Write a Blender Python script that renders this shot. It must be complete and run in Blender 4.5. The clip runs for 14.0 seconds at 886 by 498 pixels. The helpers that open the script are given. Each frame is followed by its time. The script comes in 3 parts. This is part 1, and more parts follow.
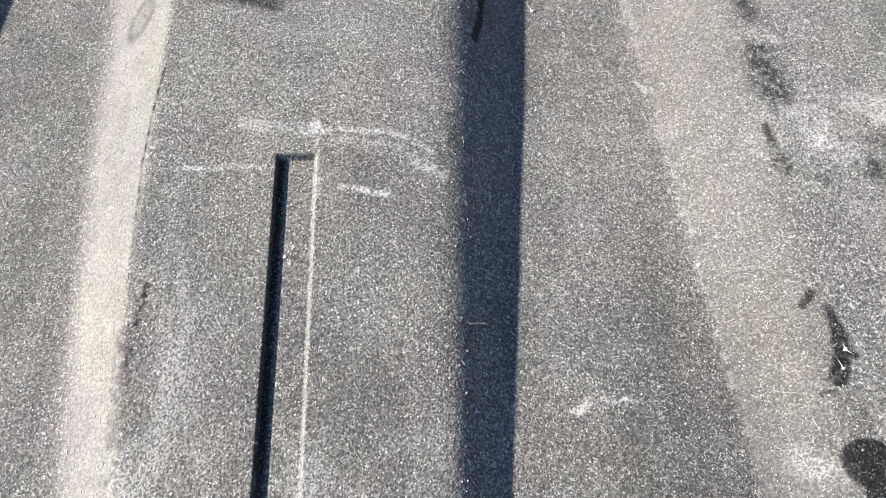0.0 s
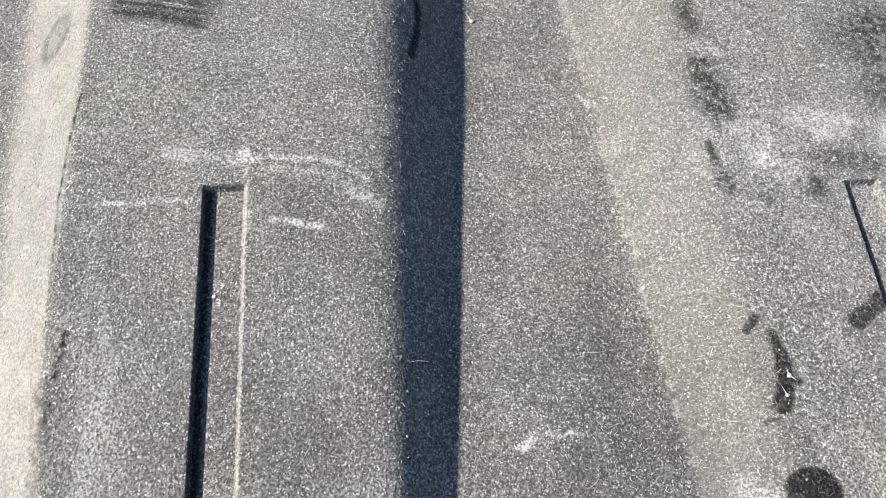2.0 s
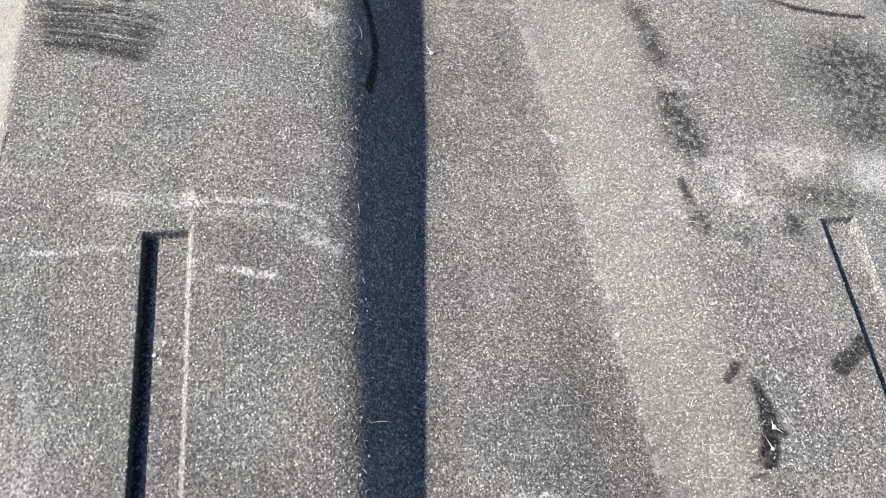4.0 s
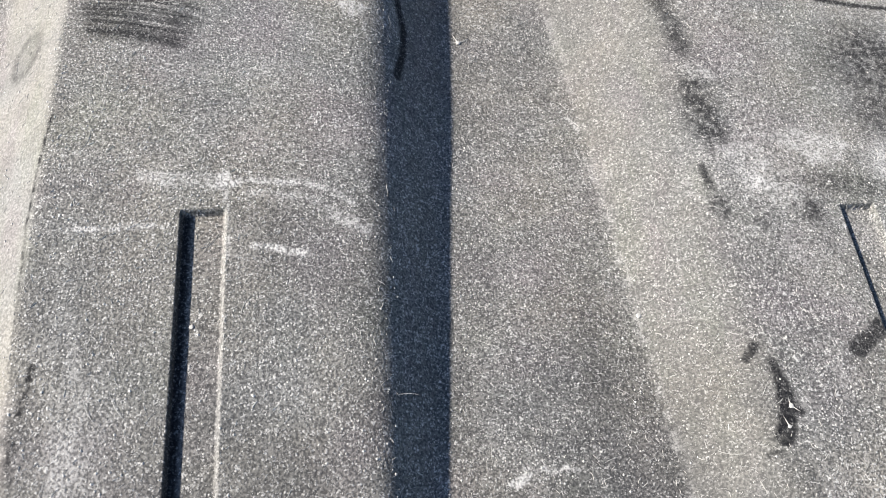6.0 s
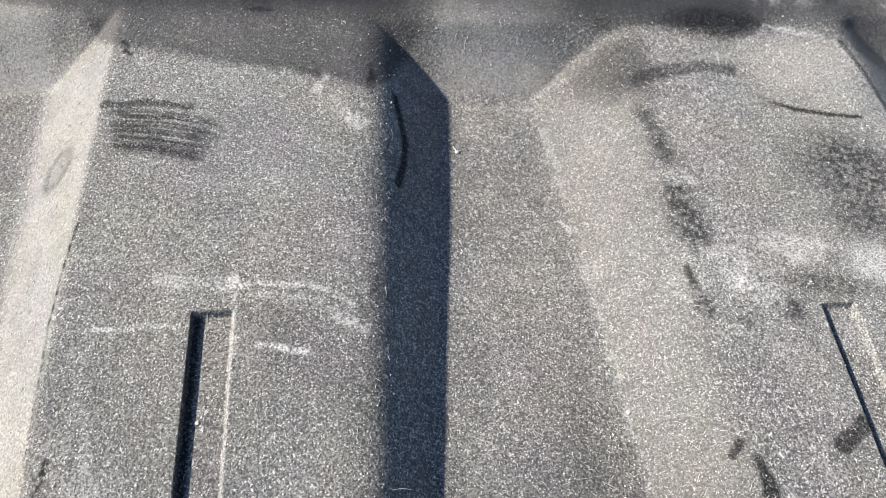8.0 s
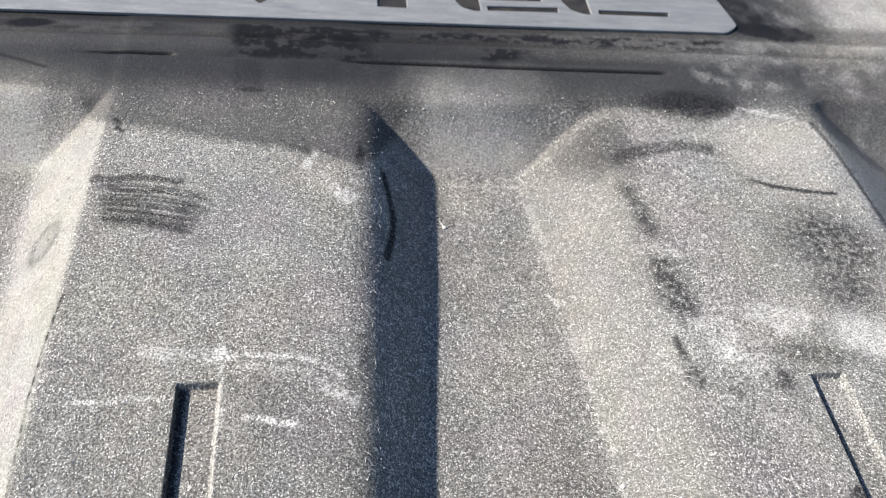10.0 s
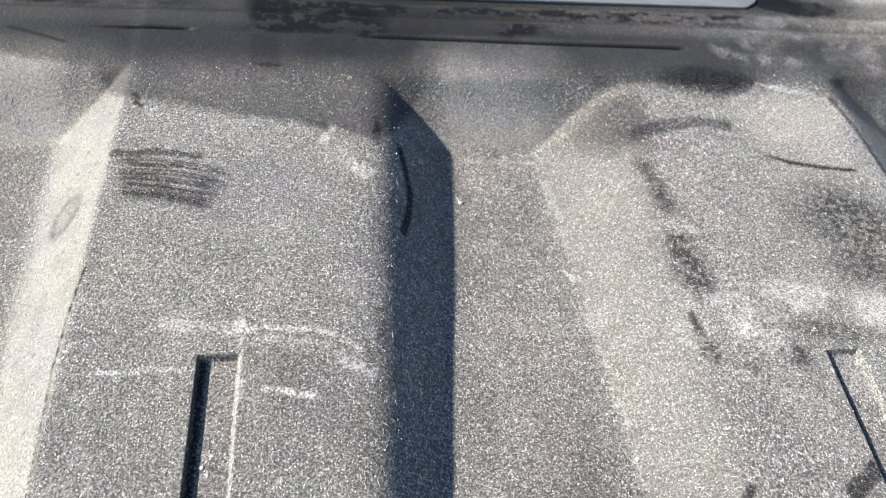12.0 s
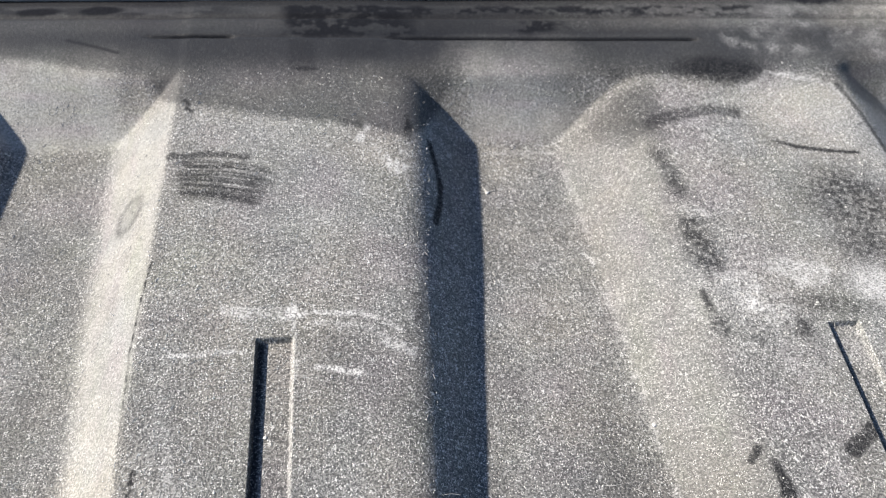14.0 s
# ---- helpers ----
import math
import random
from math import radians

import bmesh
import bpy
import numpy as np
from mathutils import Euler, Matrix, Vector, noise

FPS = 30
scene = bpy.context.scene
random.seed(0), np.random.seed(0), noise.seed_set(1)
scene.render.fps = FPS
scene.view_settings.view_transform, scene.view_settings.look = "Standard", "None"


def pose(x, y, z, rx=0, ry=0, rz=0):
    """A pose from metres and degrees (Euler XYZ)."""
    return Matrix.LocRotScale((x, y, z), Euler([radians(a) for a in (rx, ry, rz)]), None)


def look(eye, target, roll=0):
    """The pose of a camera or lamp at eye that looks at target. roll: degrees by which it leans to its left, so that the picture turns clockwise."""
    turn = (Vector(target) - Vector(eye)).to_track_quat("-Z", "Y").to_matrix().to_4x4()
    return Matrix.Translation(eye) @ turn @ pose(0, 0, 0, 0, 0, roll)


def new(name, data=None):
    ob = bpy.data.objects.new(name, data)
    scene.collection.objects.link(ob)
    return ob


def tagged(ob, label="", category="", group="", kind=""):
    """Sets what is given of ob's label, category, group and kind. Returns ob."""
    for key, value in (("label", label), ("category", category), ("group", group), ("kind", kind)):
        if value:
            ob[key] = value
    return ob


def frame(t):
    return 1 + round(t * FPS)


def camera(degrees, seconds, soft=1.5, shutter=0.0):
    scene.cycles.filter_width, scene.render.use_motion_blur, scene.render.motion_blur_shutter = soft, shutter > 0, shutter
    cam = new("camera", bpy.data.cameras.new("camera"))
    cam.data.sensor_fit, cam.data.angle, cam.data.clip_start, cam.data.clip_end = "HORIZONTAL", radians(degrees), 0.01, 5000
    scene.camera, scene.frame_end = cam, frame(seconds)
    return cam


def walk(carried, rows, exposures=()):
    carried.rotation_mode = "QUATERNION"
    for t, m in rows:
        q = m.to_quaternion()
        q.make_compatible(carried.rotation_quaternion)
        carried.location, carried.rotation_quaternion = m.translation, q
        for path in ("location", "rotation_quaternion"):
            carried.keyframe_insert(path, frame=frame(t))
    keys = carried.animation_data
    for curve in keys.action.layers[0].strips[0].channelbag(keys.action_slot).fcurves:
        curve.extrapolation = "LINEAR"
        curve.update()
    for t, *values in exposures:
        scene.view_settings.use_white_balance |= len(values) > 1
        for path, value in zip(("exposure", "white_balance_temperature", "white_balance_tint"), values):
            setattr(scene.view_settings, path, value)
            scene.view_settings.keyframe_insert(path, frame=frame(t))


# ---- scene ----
cam = camera(58.54, 14.0, soft=0.9)
PATH = [
    (0, (-0.00790, -0.00583, 0.11416), (-0.00087, 0.04812, 0.00720), 6.28),
    (0.5, (-0.00623, -0.00271, 0.11557), (0.00213, 0.04861, 0.00741), 7.73),
    (1, (-0.00640, -0.00134, 0.11379), (0.00391, 0.04949, 0.00557), 9.33),
    (1.5, (-0.00614, 0.00106, 0.11252), (0.00540, 0.05133, 0.00416), 10.22),
    (2, (-0.00447, 0.00354, 0.11420), (0.00884, 0.05386, 0.00608), 11.51),
    (2.5, (-0.00543, 0.00349, 0.11394), (0.01063, 0.05464, 0.00658), 13.53),
    (3, (-0.00525, 0.00919, 0.10804), (0.01370, 0.06203, 0.00198), 15.30),
    (3.2, (-0.00468, 0.01033, 0.10772), (0.01546, 0.06357, 0.00208), 16.09),
    (5.3, (-0.00387, 0.00773, 0.10947), (0.01464, 0.06048, 0.00329), 15.06),
    (5.5, (-0.00466, 0.00715, 0.10866), (0.01365, 0.05999, 0.00249), 14.96),
    (6, (-0.00557, 0.00581, 0.10995), (0.01123, 0.05932, 0.00386), 13.68),
    (6.5, (-0.00543, 0.00461, 0.11306), (0.01008, 0.05927, 0.00736), 12.35),
    (7, (-0.00509, 0.00416, 0.11414), (0.00916, 0.06087, 0.00935), 10.74),
    (7.5, (-0.00537, 0.00304, 0.11543), (0.00825, 0.06334, 0.01258), 9.45),
    (8, (-0.00239, 0.00329, 0.11702), (0.01153, 0.06904, 0.01760), 8.81),
    (8.5, (-0.00307, 0.00122, 0.11590), (0.01225, 0.07252, 0.02060), 8.93),
    (8.7, (-0.00442, 0.00078, 0.11341), (0.01217, 0.07403, 0.01982), 9.52),
    (10.8, (-0.00459, 0.00052, 0.11562), (0.01305, 0.07728, 0.02508), 9.40),
    (11, (-0.00470, 0.00037, 0.11532), (0.01250, 0.07666, 0.02431), 9.25),
    (11.5, (-0.00559, -0.00072, 0.11492), (0.01075, 0.07440, 0.02278), 9.04),
    (12, (-0.00539, -0.00018, 0.11503), (0.01029, 0.07398, 0.02201), 8.92),
    (12.5, (-0.00583, -0.00090, 0.11548), (0.00931, 0.07265, 0.02188), 8.82),
    (13, (-0.00665, -0.00182, 0.11588), (0.00795, 0.07092, 0.02155), 8.56),
    (13.2, (-0.00798, -0.00339, 0.11586), (0.00609, 0.06859, 0.02089), 8.29),
    (13.5, (-0.01110, -0.00753, 0.11751), (0.00276, 0.06437, 0.02245), 7.72),
    (13.7, (-0.00889, -0.00331, 0.12175), (0.00404, 0.06790, 0.02604), 7.09),
    (14, (-0.00825, -0.00654, 0.12607), (0.00386, 0.06537, 0.03077), 5.68),
]
walk(cam, [(t, look(eye, target, roll)) for t, eye, target, roll in PATH], [(0, 1.13), (2.5, 1.07), (7.5, 1.07), (8.5, 1.17), (10.8, 1.31), (14.0, 1.22)])
cam.data.dof.use_dof = True
cam.data.dof.focus_distance = 0.121
cam.data.dof.aperture_fstop = 37.0

# ---- light ----
SUN_EL, SUN_AZ = 35.0, 169.0   # degrees; azimuth counted from +x towards +y
world = bpy.data.worlds.new("sky")
scene.world = world
world.use_nodes = True
wn = world.node_tree.nodes
sky = wn.new("ShaderNodeTexSky")
sky.sky_type = "NISHITA"
sky.sun_disc = False
sky.ozone_density = 4.5
sky.sun_elevation = radians(SUN_EL)
sky.sun_rotation = radians(90.0 - SUN_AZ)
wn["Background"].inputs["Strength"].default_value = 0.057
world.node_tree.links.new(sky.outputs[0], wn["Background"].inputs["Color"])
sun = new("sun", bpy.data.lights.new("sun", "SUN"))
sun.data.energy = 3.9
sun.data.angle = radians(2.0)
sun.data.color = (1.0, 0.93, 0.835)
sun_dir = Vector((math.cos(radians(SUN_EL)) * math.cos(radians(SUN_AZ)), math.cos(radians(SUN_EL)) * math.sin(radians(SUN_AZ)), math.sin(radians(SUN_EL))))
sun.matrix_world = look(sun_dir * 3.0, (0, 0, 0))

U = 0.0006   # metres in one drawing unit of the cover


# ---- small tools ----
def smooth(a, b, v):
    t = np.clip((v - a) / (b - a), 0.0, 1.0)
    return t * t * (3 - 2 * t)


def soft_clip(t, w0, w1):
    """0 below 0, 1 above 1, rounded by w0 at the low bend and w1 at the high bend."""
    return 0.5 * (np.sqrt(t * t + w0 * w0) - np.sqrt((t - 1) ** 2 + w1 * w1) + 1)


def soft_max(a, b, k):
    return 0.5 * (a + b + np.sqrt((a - b) ** 2 + k * k))


def value_noise(x, y, size, seed):
    u, v = x / size + 131.7 * seed, y / size + 57.3 * seed
    iu, iv = np.floor(u).astype(np.int64), np.floor(v).astype(np.int64)
    fu, fv = u - iu, v - iv
    fu, fv = fu * fu * (3 - 2 * fu), fv * fv * (3 - 2 * fv)

    def lattice(i, j):
        h = (i * 374761393 + j * 668265263 + seed * 974711) & 0x7FFFFFFF
        h = ((h ^ (h >> 13)) * 1274126177) & 0x7FFFFFFF
        return ((h ^ (h >> 16)) & 0xFFFF) / 65535.0

    low = lattice(iu, iv) * (1 - fu) + lattice(iu + 1, iv) * fu
    high = lattice(iu, iv + 1) * (1 - fu) + lattice(iu + 1, iv + 1) * fu
    return low * (1 - fv) + high * fv


def fbm(x, y, size, seed, octaves=3):
    total, weight, amp = 0.0, 0.0, 1.0
    for k in range(octaves):
        total = total + amp * value_noise(x, y, size / 2**k, seed + 7 * k)
        weight += amp
        amp *= 0.55
    return total / weight


def stroke(x, y, points, half, soft):
    """1 along a polyline, falling to 0 from half to half + soft."""
    best = np.full(np.broadcast(x, y).shape, 1e9)
    for (ax, ay), (bx, by) in zip(points[:-1], points[1:]):
        dx, dy = bx - ax, by - ay
        t = np.clip(((x - ax) * dx + (y - ay) * dy) / (dx * dx + dy * dy), 0, 1)
        best = np.minimum(best, np.hypot(x - ax - t * dx, y - ay - t * dy))
    return 1 - smooth(half, half + soft, best)


def blob(x, y, cx, cy, rx, ry, turn=0.0, edge=0.3):
    c, s = math.cos(radians(turn)), math.sin(radians(turn))
    u, v = ((x - cx) * c + (y - cy) * s) / rx, (-(x - cx) * s + (y - cy) * c) / ry
    return 1 - smooth(1 - edge, 1 + edge, np.hypot(u, v))


def part(name, mesh, material, parent, label=""):
    if isinstance(mesh, bmesh.types.BMesh):
        bm, mesh = mesh, bpy.data.meshes.new(name)
        bm.to_mesh(mesh)
        bm.free()
    mesh.materials.append(material)
    ob = new(name, mesh)
    ob.parent = parent
    return tagged(ob, label)


# ---- materials ----
def node_material(name):
    m = bpy.data.materials.new(name)
    m.use_nodes = True
    return m, m.node_tree.nodes, m.node_tree.links, m.node_tree.nodes["Principled BSDF"]


def noise_node(n, l, coord, scale, detail=2.0, rough=0.5, stretch=None):
    t = n.new("ShaderNodeTexNoise")
    t.inputs["Scale"].default_value = scale
    t.inputs["Detail"].default_value = detail
    t.inputs["Roughness"].default_value = rough
    if stretch:
        mp = n.new("ShaderNodeMapping")
        mp.inputs["Scale"].default_value = stretch
        l.new(coord, mp.inputs["Vector"])
        coord = mp.outputs[0]
    l.new(coord, t.inputs["Vector"])
    return t.outputs["Fac"]


def math_node(n, l, op, a, b=None, clamp=False):
    t = n.new("ShaderNodeMath")
    t.operation = op
    t.use_clamp = clamp
    for k, v in enumerate((a, b)):
        if v is None:
            continue
        if isinstance(v, (int, float)):
            t.inputs[k].default_value = v
        else:
            l.new(v, t.inputs[k])
    return t.outputs[0]


def span(n, l, v, a, b, c=0.0, d=1.0):
    t = n.new("ShaderNodeMapRange")
    for k, val in enumerate((a, b, c, d)):
        t.inputs[k + 1].default_value = val
    l.new(v, t.inputs[0])
    return t.outputs[0]


def mix(n, l, fac, a, b):
    t = n.new("ShaderNodeMix")
    t.data_type = "RGBA"
    for sock, v in ((t.inputs[0], fac), (t.inputs[6], a), (t.inputs[7], b)):
        if isinstance(v, (int, float)):
            sock.default_value = v
        elif isinstance(v, tuple):
            sock.default_value = (*v, 1)
        else:
            l.new(v, sock)
    return t.outputs[2]


def cover_plastic():
    """Grained black plastic under a film of dust. The layer's channels: red dust with painted sun and shade, green
    bared or oily marks with painted shade, blue pale scuffs with painted light.
    """
    m, n, l, b = node_material("dusty_grained_plastic")
    co = n.new("ShaderNodeTexCoord").outputs["Object"]
    at = n.new("ShaderNodeAttribute")
    at.attribute_name = "wear_and_light"
    sp = n.new("ShaderNodeSeparateColor")
    l.new(at.outputs["Color"], sp.inputs[0])
    dust, bare_and_shade, pale = sp.outputs[0], sp.outputs[1], sp.outputs[2]
    fa = n.new("ShaderNodeAttribute")
    fa.attribute_name = "film"
    film = fa.outputs["Fac"]
    grain = noise_node(n, l, co, 2600, 2.0, 0.6)
    fine = noise_node(n, l, co, 4600, 1.0, 0.5)
    cells = n.new("ShaderNodeTexVoronoi")
    cells.inputs["Scale"].default_value = 2150
    l.new(co, cells.inputs["Vector"])
    pick = n.new("ShaderNodeSeparateColor")
    l.new(cells.outputs["Color"], pick.inputs[0])
    dots = math_node(n, l, "MULTIPLY", span(n, l, cells.outputs["Distance"], 0.22, 0.36, 1, 0), span(n, l, pick.outputs[0], 0.60, 0.85))
    worm = n.new("ShaderNodeTexNoise")
    worm.inputs["Scale"].default_value = 2050
    worm.inputs["Detail"].default_value = 1.0
    worm.inputs["Distortion"].default_value = 1.6
    l.new(co, worm.inputs["Vector"])
    # flecks: sun glints on the grain, painted as near-white spots
    fleck = math_node(n, l, "MAXIMUM", dots, math_node(n, l, "MULTIPLY", span(n, l, worm.outputs["Fac"], 0.61, 0.65), 0.8))
    # where the dust lies as an even film the grain shows less
    fleck = math_node(n, l, "MULTIPLY", fleck, span(n, l, film, 0, 1, 1.0, 0.28))
    patch = noise_node(n, l, co, 160, 3.0, 0.6)
    tint = noise_node(n, l, co, 45, 2.0, 0.5)
    # dust gathers on the crests of the grain
    crest = span(n, l, grain, 0.42, 0.59)
    even = math_node(n, l, "MULTIPLY", film, 0.5)
    filled = math_node(n, l, "ADD", math_node(n, l, "MULTIPLY", crest, math_node(n, l, "SUBTRACT", 1.0, even)), math_node(n, l, "MULTIPLY", even, 0.62))
    speck = span(n, l, fine, 0.60, 0.74)
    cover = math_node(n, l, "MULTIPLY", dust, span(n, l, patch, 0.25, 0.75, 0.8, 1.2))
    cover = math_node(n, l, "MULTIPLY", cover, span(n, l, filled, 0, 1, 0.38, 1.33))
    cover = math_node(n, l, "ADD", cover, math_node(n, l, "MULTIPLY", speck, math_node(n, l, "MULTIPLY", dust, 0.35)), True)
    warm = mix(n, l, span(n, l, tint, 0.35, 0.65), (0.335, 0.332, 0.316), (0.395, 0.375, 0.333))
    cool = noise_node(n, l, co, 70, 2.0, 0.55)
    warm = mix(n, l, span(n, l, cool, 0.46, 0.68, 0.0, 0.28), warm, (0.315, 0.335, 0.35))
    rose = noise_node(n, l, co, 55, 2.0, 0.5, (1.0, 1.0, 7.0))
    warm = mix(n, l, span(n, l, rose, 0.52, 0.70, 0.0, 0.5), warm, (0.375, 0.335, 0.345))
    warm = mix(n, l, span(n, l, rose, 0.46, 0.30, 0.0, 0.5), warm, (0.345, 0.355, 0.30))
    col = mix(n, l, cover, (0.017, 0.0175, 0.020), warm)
    marks = math_node(n, l, "MULTIPLY", bare_and_shade, span(n, l, crest, 0, 1, 1.0, 0.93), True)
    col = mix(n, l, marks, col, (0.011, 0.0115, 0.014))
    col = mix(n, l, math_node(n, l, "MULTIPLY", fleck, math_node(n, l, "MULTIPLY", span(n, l, dust, 0.05, 0.50, 0.08, 0.85), math_node(n, l, "SUBTRACT", 1.0, math_node(n, l, "MULTIPLY", bare_and_shade, 0.75)))), col, (0.74, 0.725, 0.70))
    # pale layer: scuffs, plus sunlit edges painted in
    scuff_and_lit = math_node(n, l, "MULTIPLY", pale, span(n, l, crest, 0, 1, 0.25, 1.15), True)
    col = mix(n, l, scuff_and_lit, col, (0.61, 0.60, 0.585))
    l.new(col, b.inputs["Base Color"])
    rough = math_node(n, l, "SUBTRACT", span(n, l, cover, 0, 1, 0.50, 0.85), math_node(n, l, "MULTIPLY", bare_and_shade, 0.04))
    l.new(rough, b.inputs["Roughness"])
    l.new(span(n, l, bare_and_shade, 0.0, 1.0, 0.24, 0.04), b.inputs["Specular IOR Level"])
    bump = n.new("ShaderNodeBump")
    bump.inputs["Strength"].default_value = 0.9
    bump.inputs["Distance"].default_value = 0.00022
    height = math_node(n, l, "ADD", math_node(n, l, "ADD", grain, math_node(n, l, "MULTIPLY", fine, 0.35)), math_node(n, l, "MULTIPLY", fleck, 0.3))
    height = math_node(n, l, "MULTIPLY", height, span(n, l, film, 0, 1, 1.0, 0.35))
    l.new(height, bump.inputs["Height"])
    l.new(bump.outputs[0], b.inputs["Normal"])
    return m


def plain_material(name, dark, light, rough, metal=0.0, scale=300, bump_d=0.0001, stretch=None):
    m, n, l, b = node_material(name)
    co = n.new("ShaderNodeTexCoord").outputs["Object"]
    big = noise_node(n, l, co, scale, 4.0, 0.6, stretch)
    small = noise_node(n, l, co, scale * 7, 2.0, 0.5, stretch)
    both = math_node(n, l, "ADD", math_node(n, l, "MULTIPLY", big, 0.6), math_node(n, l, "MULTIPLY", small, 0.4))
    l.new(mix(n, l, span(n, l, both, 0.35, 0.65), dark, light), b.inputs["Base Color"])
    l.new(span(n, l, big, 0.3, 0.7, rough - 0.08, rough + 0.08), b.inputs["Roughness"])
    b.inputs["Metallic"].default_value = metal
    bump = n.new("ShaderNodeBump")
    bump.inputs["Strength"].default_value = 0.4
    bump.inputs["Distance"].default_value = bump_d
    l.new(both, bump.inputs["Height"])
    l.new(bump.outputs[0], b.inputs["Normal"])
    return m


PLASTIC = cover_plastic()
BLACK = plain_material("black_plastic", (0.012, 0.012, 0.014), (0.05, 0.05, 0.052), 0.55)
METAL = plain_material("dusty_aluminium", (0.23, 0.235, 0.24), (0.33, 0.335, 0.34), 0.55, 0.45, 900, 0.00003, (0.15, 1, 1))
RECESS = plain_material("dark_recess", (0.008, 0.008, 0.008), (0.035, 0.03, 0.025), 0.6)
LINT = plain_material("lint", (0.46, 0.45, 0.42), (0.70, 0.68, 0.65), 0.8)
GRIT = plain_material("grit", (0.48, 0.46, 0.43), (0.80, 0.78, 0.74), 0.7)
GROUND = plain_material("ground_asphalt", (0.035, 0.035, 0.036), (0.075, 0.073, 0.07), 0.85, 0.0, 60, 0.002)


# ---- ground ----
bm = bmesh.new()
for p in ((-60, -60), (60, -60), (60, 60), (-60, 60)):
    bm.verts.new((p[0], p[1], -42 * U))
bm.faces.new(bm.verts)
ground_mesh = bpy.data.meshes.new("ground")
bm.to_mesh(ground_mesh)
bm.free()
ground_mesh.materials.append(GROUND)
tagged(new("ground", ground_mesh), "dark asphalt ground under the engine cover", "ground", kind="structure")


# ---- the engine cover ----
X0, X1, Y0, Y1 = -242.0, 262.0, -62.0, 336.0
SLOTS = ((-44.6, -34.0, 108.2), (126.4, 136.2, 105.2))
PLATEAU = 13.0


def floor_z(y):
    """Height of the hollows between the ribs, falling away from the viewer."""
    return 3.9 - 0.0635 * y + 0.027 * np.clip(y - 150, 0, None)


def edges(y):
    """Plan lines of the slopes: top and foot, from one side of the cover to the other."""
    crest = -78.3 + 0.10 * np.clip(72 - y, 0, None)
    foot = -101.0 + 0.10 * np.clip(130 - y, 0, None) - 0.04 * np.clip(y - 140, 0, 60)
    return ((-160.0 + 0 * y, -139.0 + 0 * y, 1),
            (crest, foot, -1),
            (-0.4 + 0.034 * y, -0.4 + 0.034 * y + 1.06 * (PLATEAU - floor_z(y)), 1),
            (89.8 + 0 * y, 72.5 - 0.056 * y, -1),
            (176.5 + 0 * y, 213.0 + 0 * y, 1))


def height(x, y):
    valley = floor_z(y)
    e = edges(y)
    rise = lambda k, w0, w1: soft_clip((x - e[k][1]) / (e[k][0] - e[k][1]), w0, w1)
    ridge_c = rise(0, 0.06, 0.16)
    ridge_a = np.minimum(rise(1, 0.16, 0.07), rise(2, 0.16, 0.22))
    ridge_b = np.minimum(rise(3, 0.10, 0.30), rise(4, 0.08, 0.10))
    up = np.maximum(np.maximum(ridge_c, ridge_a), ridge_b)
    start = 200.5 + 3.0 * (1 - smooth(-112, -88, x)) + 6.0 * smooth(172, 186, x)
    along = (y - start) / (20.5 - 5.5 * (1 - smooth(-112, -88, x)) + 0.25 * np.clip(-91 - x, 0, 60))
    ramp = soft_clip(along * (0.72 + 0.28 * np.clip(along, 0, 1)), 0.05, 0.14)
    up = np.clip(soft_max(up, ramp, 0.05), 0, 1.02)
    z = valley + (PLATEAU - valley) * up
    z = z + 1.3 * smooth(205, 262, y)
    # joint between the cover and the strip that carries the plate
    line = 241.0 - 0.018 * x
    z = z - 1.8 * np.exp(-((y - line) / 0.65) ** 2) * (1 - 0.85 * smooth(-64, -58, x) * (1 - smooth(-4, 8, x))) * smooth(-96, -84, x) * (1 - smooth(120, 126, x))
    z = z - 0.9 * np.exp(-((y - 253.6 + 0.006 * x) / 1.2) ** 2)
    for a, b, top in SLOTS:
        lip = 1.1 if a < 0 else 0.4
        cut = smooth(a - 0.2, a + 0.35, x) * (1 - smooth(b - lip, b + 0.2, x)) * (1 - smooth(top - 0.7, top + 0.3, y)) * smooth(-34, -32, y)
        z = z - (2.3 if a < 0 else 2.1) * cut
    # slow unevenness of the moulding
    z = z + 0.35 * (fbm(x, y, 40.0, 3, 2) - 0.5)
    return z


def even_film(x, y):
    e = edges(y)
    xx = x + 3.0 * (fbm(x, y, 7.0, 23) - 0.5)
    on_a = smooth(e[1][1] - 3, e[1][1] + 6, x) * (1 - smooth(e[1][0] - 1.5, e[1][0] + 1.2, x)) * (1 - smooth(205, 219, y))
    on_b = smooth(e[3][1] - 1.0, e[3][1] + 1.5, xx * 0.4 + x * 0.6) * (1 - smooth(e[3][0] - 3, e[3][0] + 7, xx)) * (1 - smooth(192, 200, y))
    ramps = np.maximum(1 - smooth(-104, -96, x), smooth(24, 32, x) * (1 - smooth(66, 78, x))) * smooth(201, 206, y)
    beyond = smooth(200, 210, y + 0.2 * (x + 74) * (x < 10)) * (1 - smooth(66, 90, x))
    return np.maximum(np.maximum(on_a, 0.55 * on_b), np.maximum(0.85 * ramps, np.maximum((0.45 + 0.35 * smooth(222, 232, y)) * beyond, 0.75 * np.maximum(smooth(221, 230, y), smooth(178, 184, x)) * smooth(60, 90, x))))


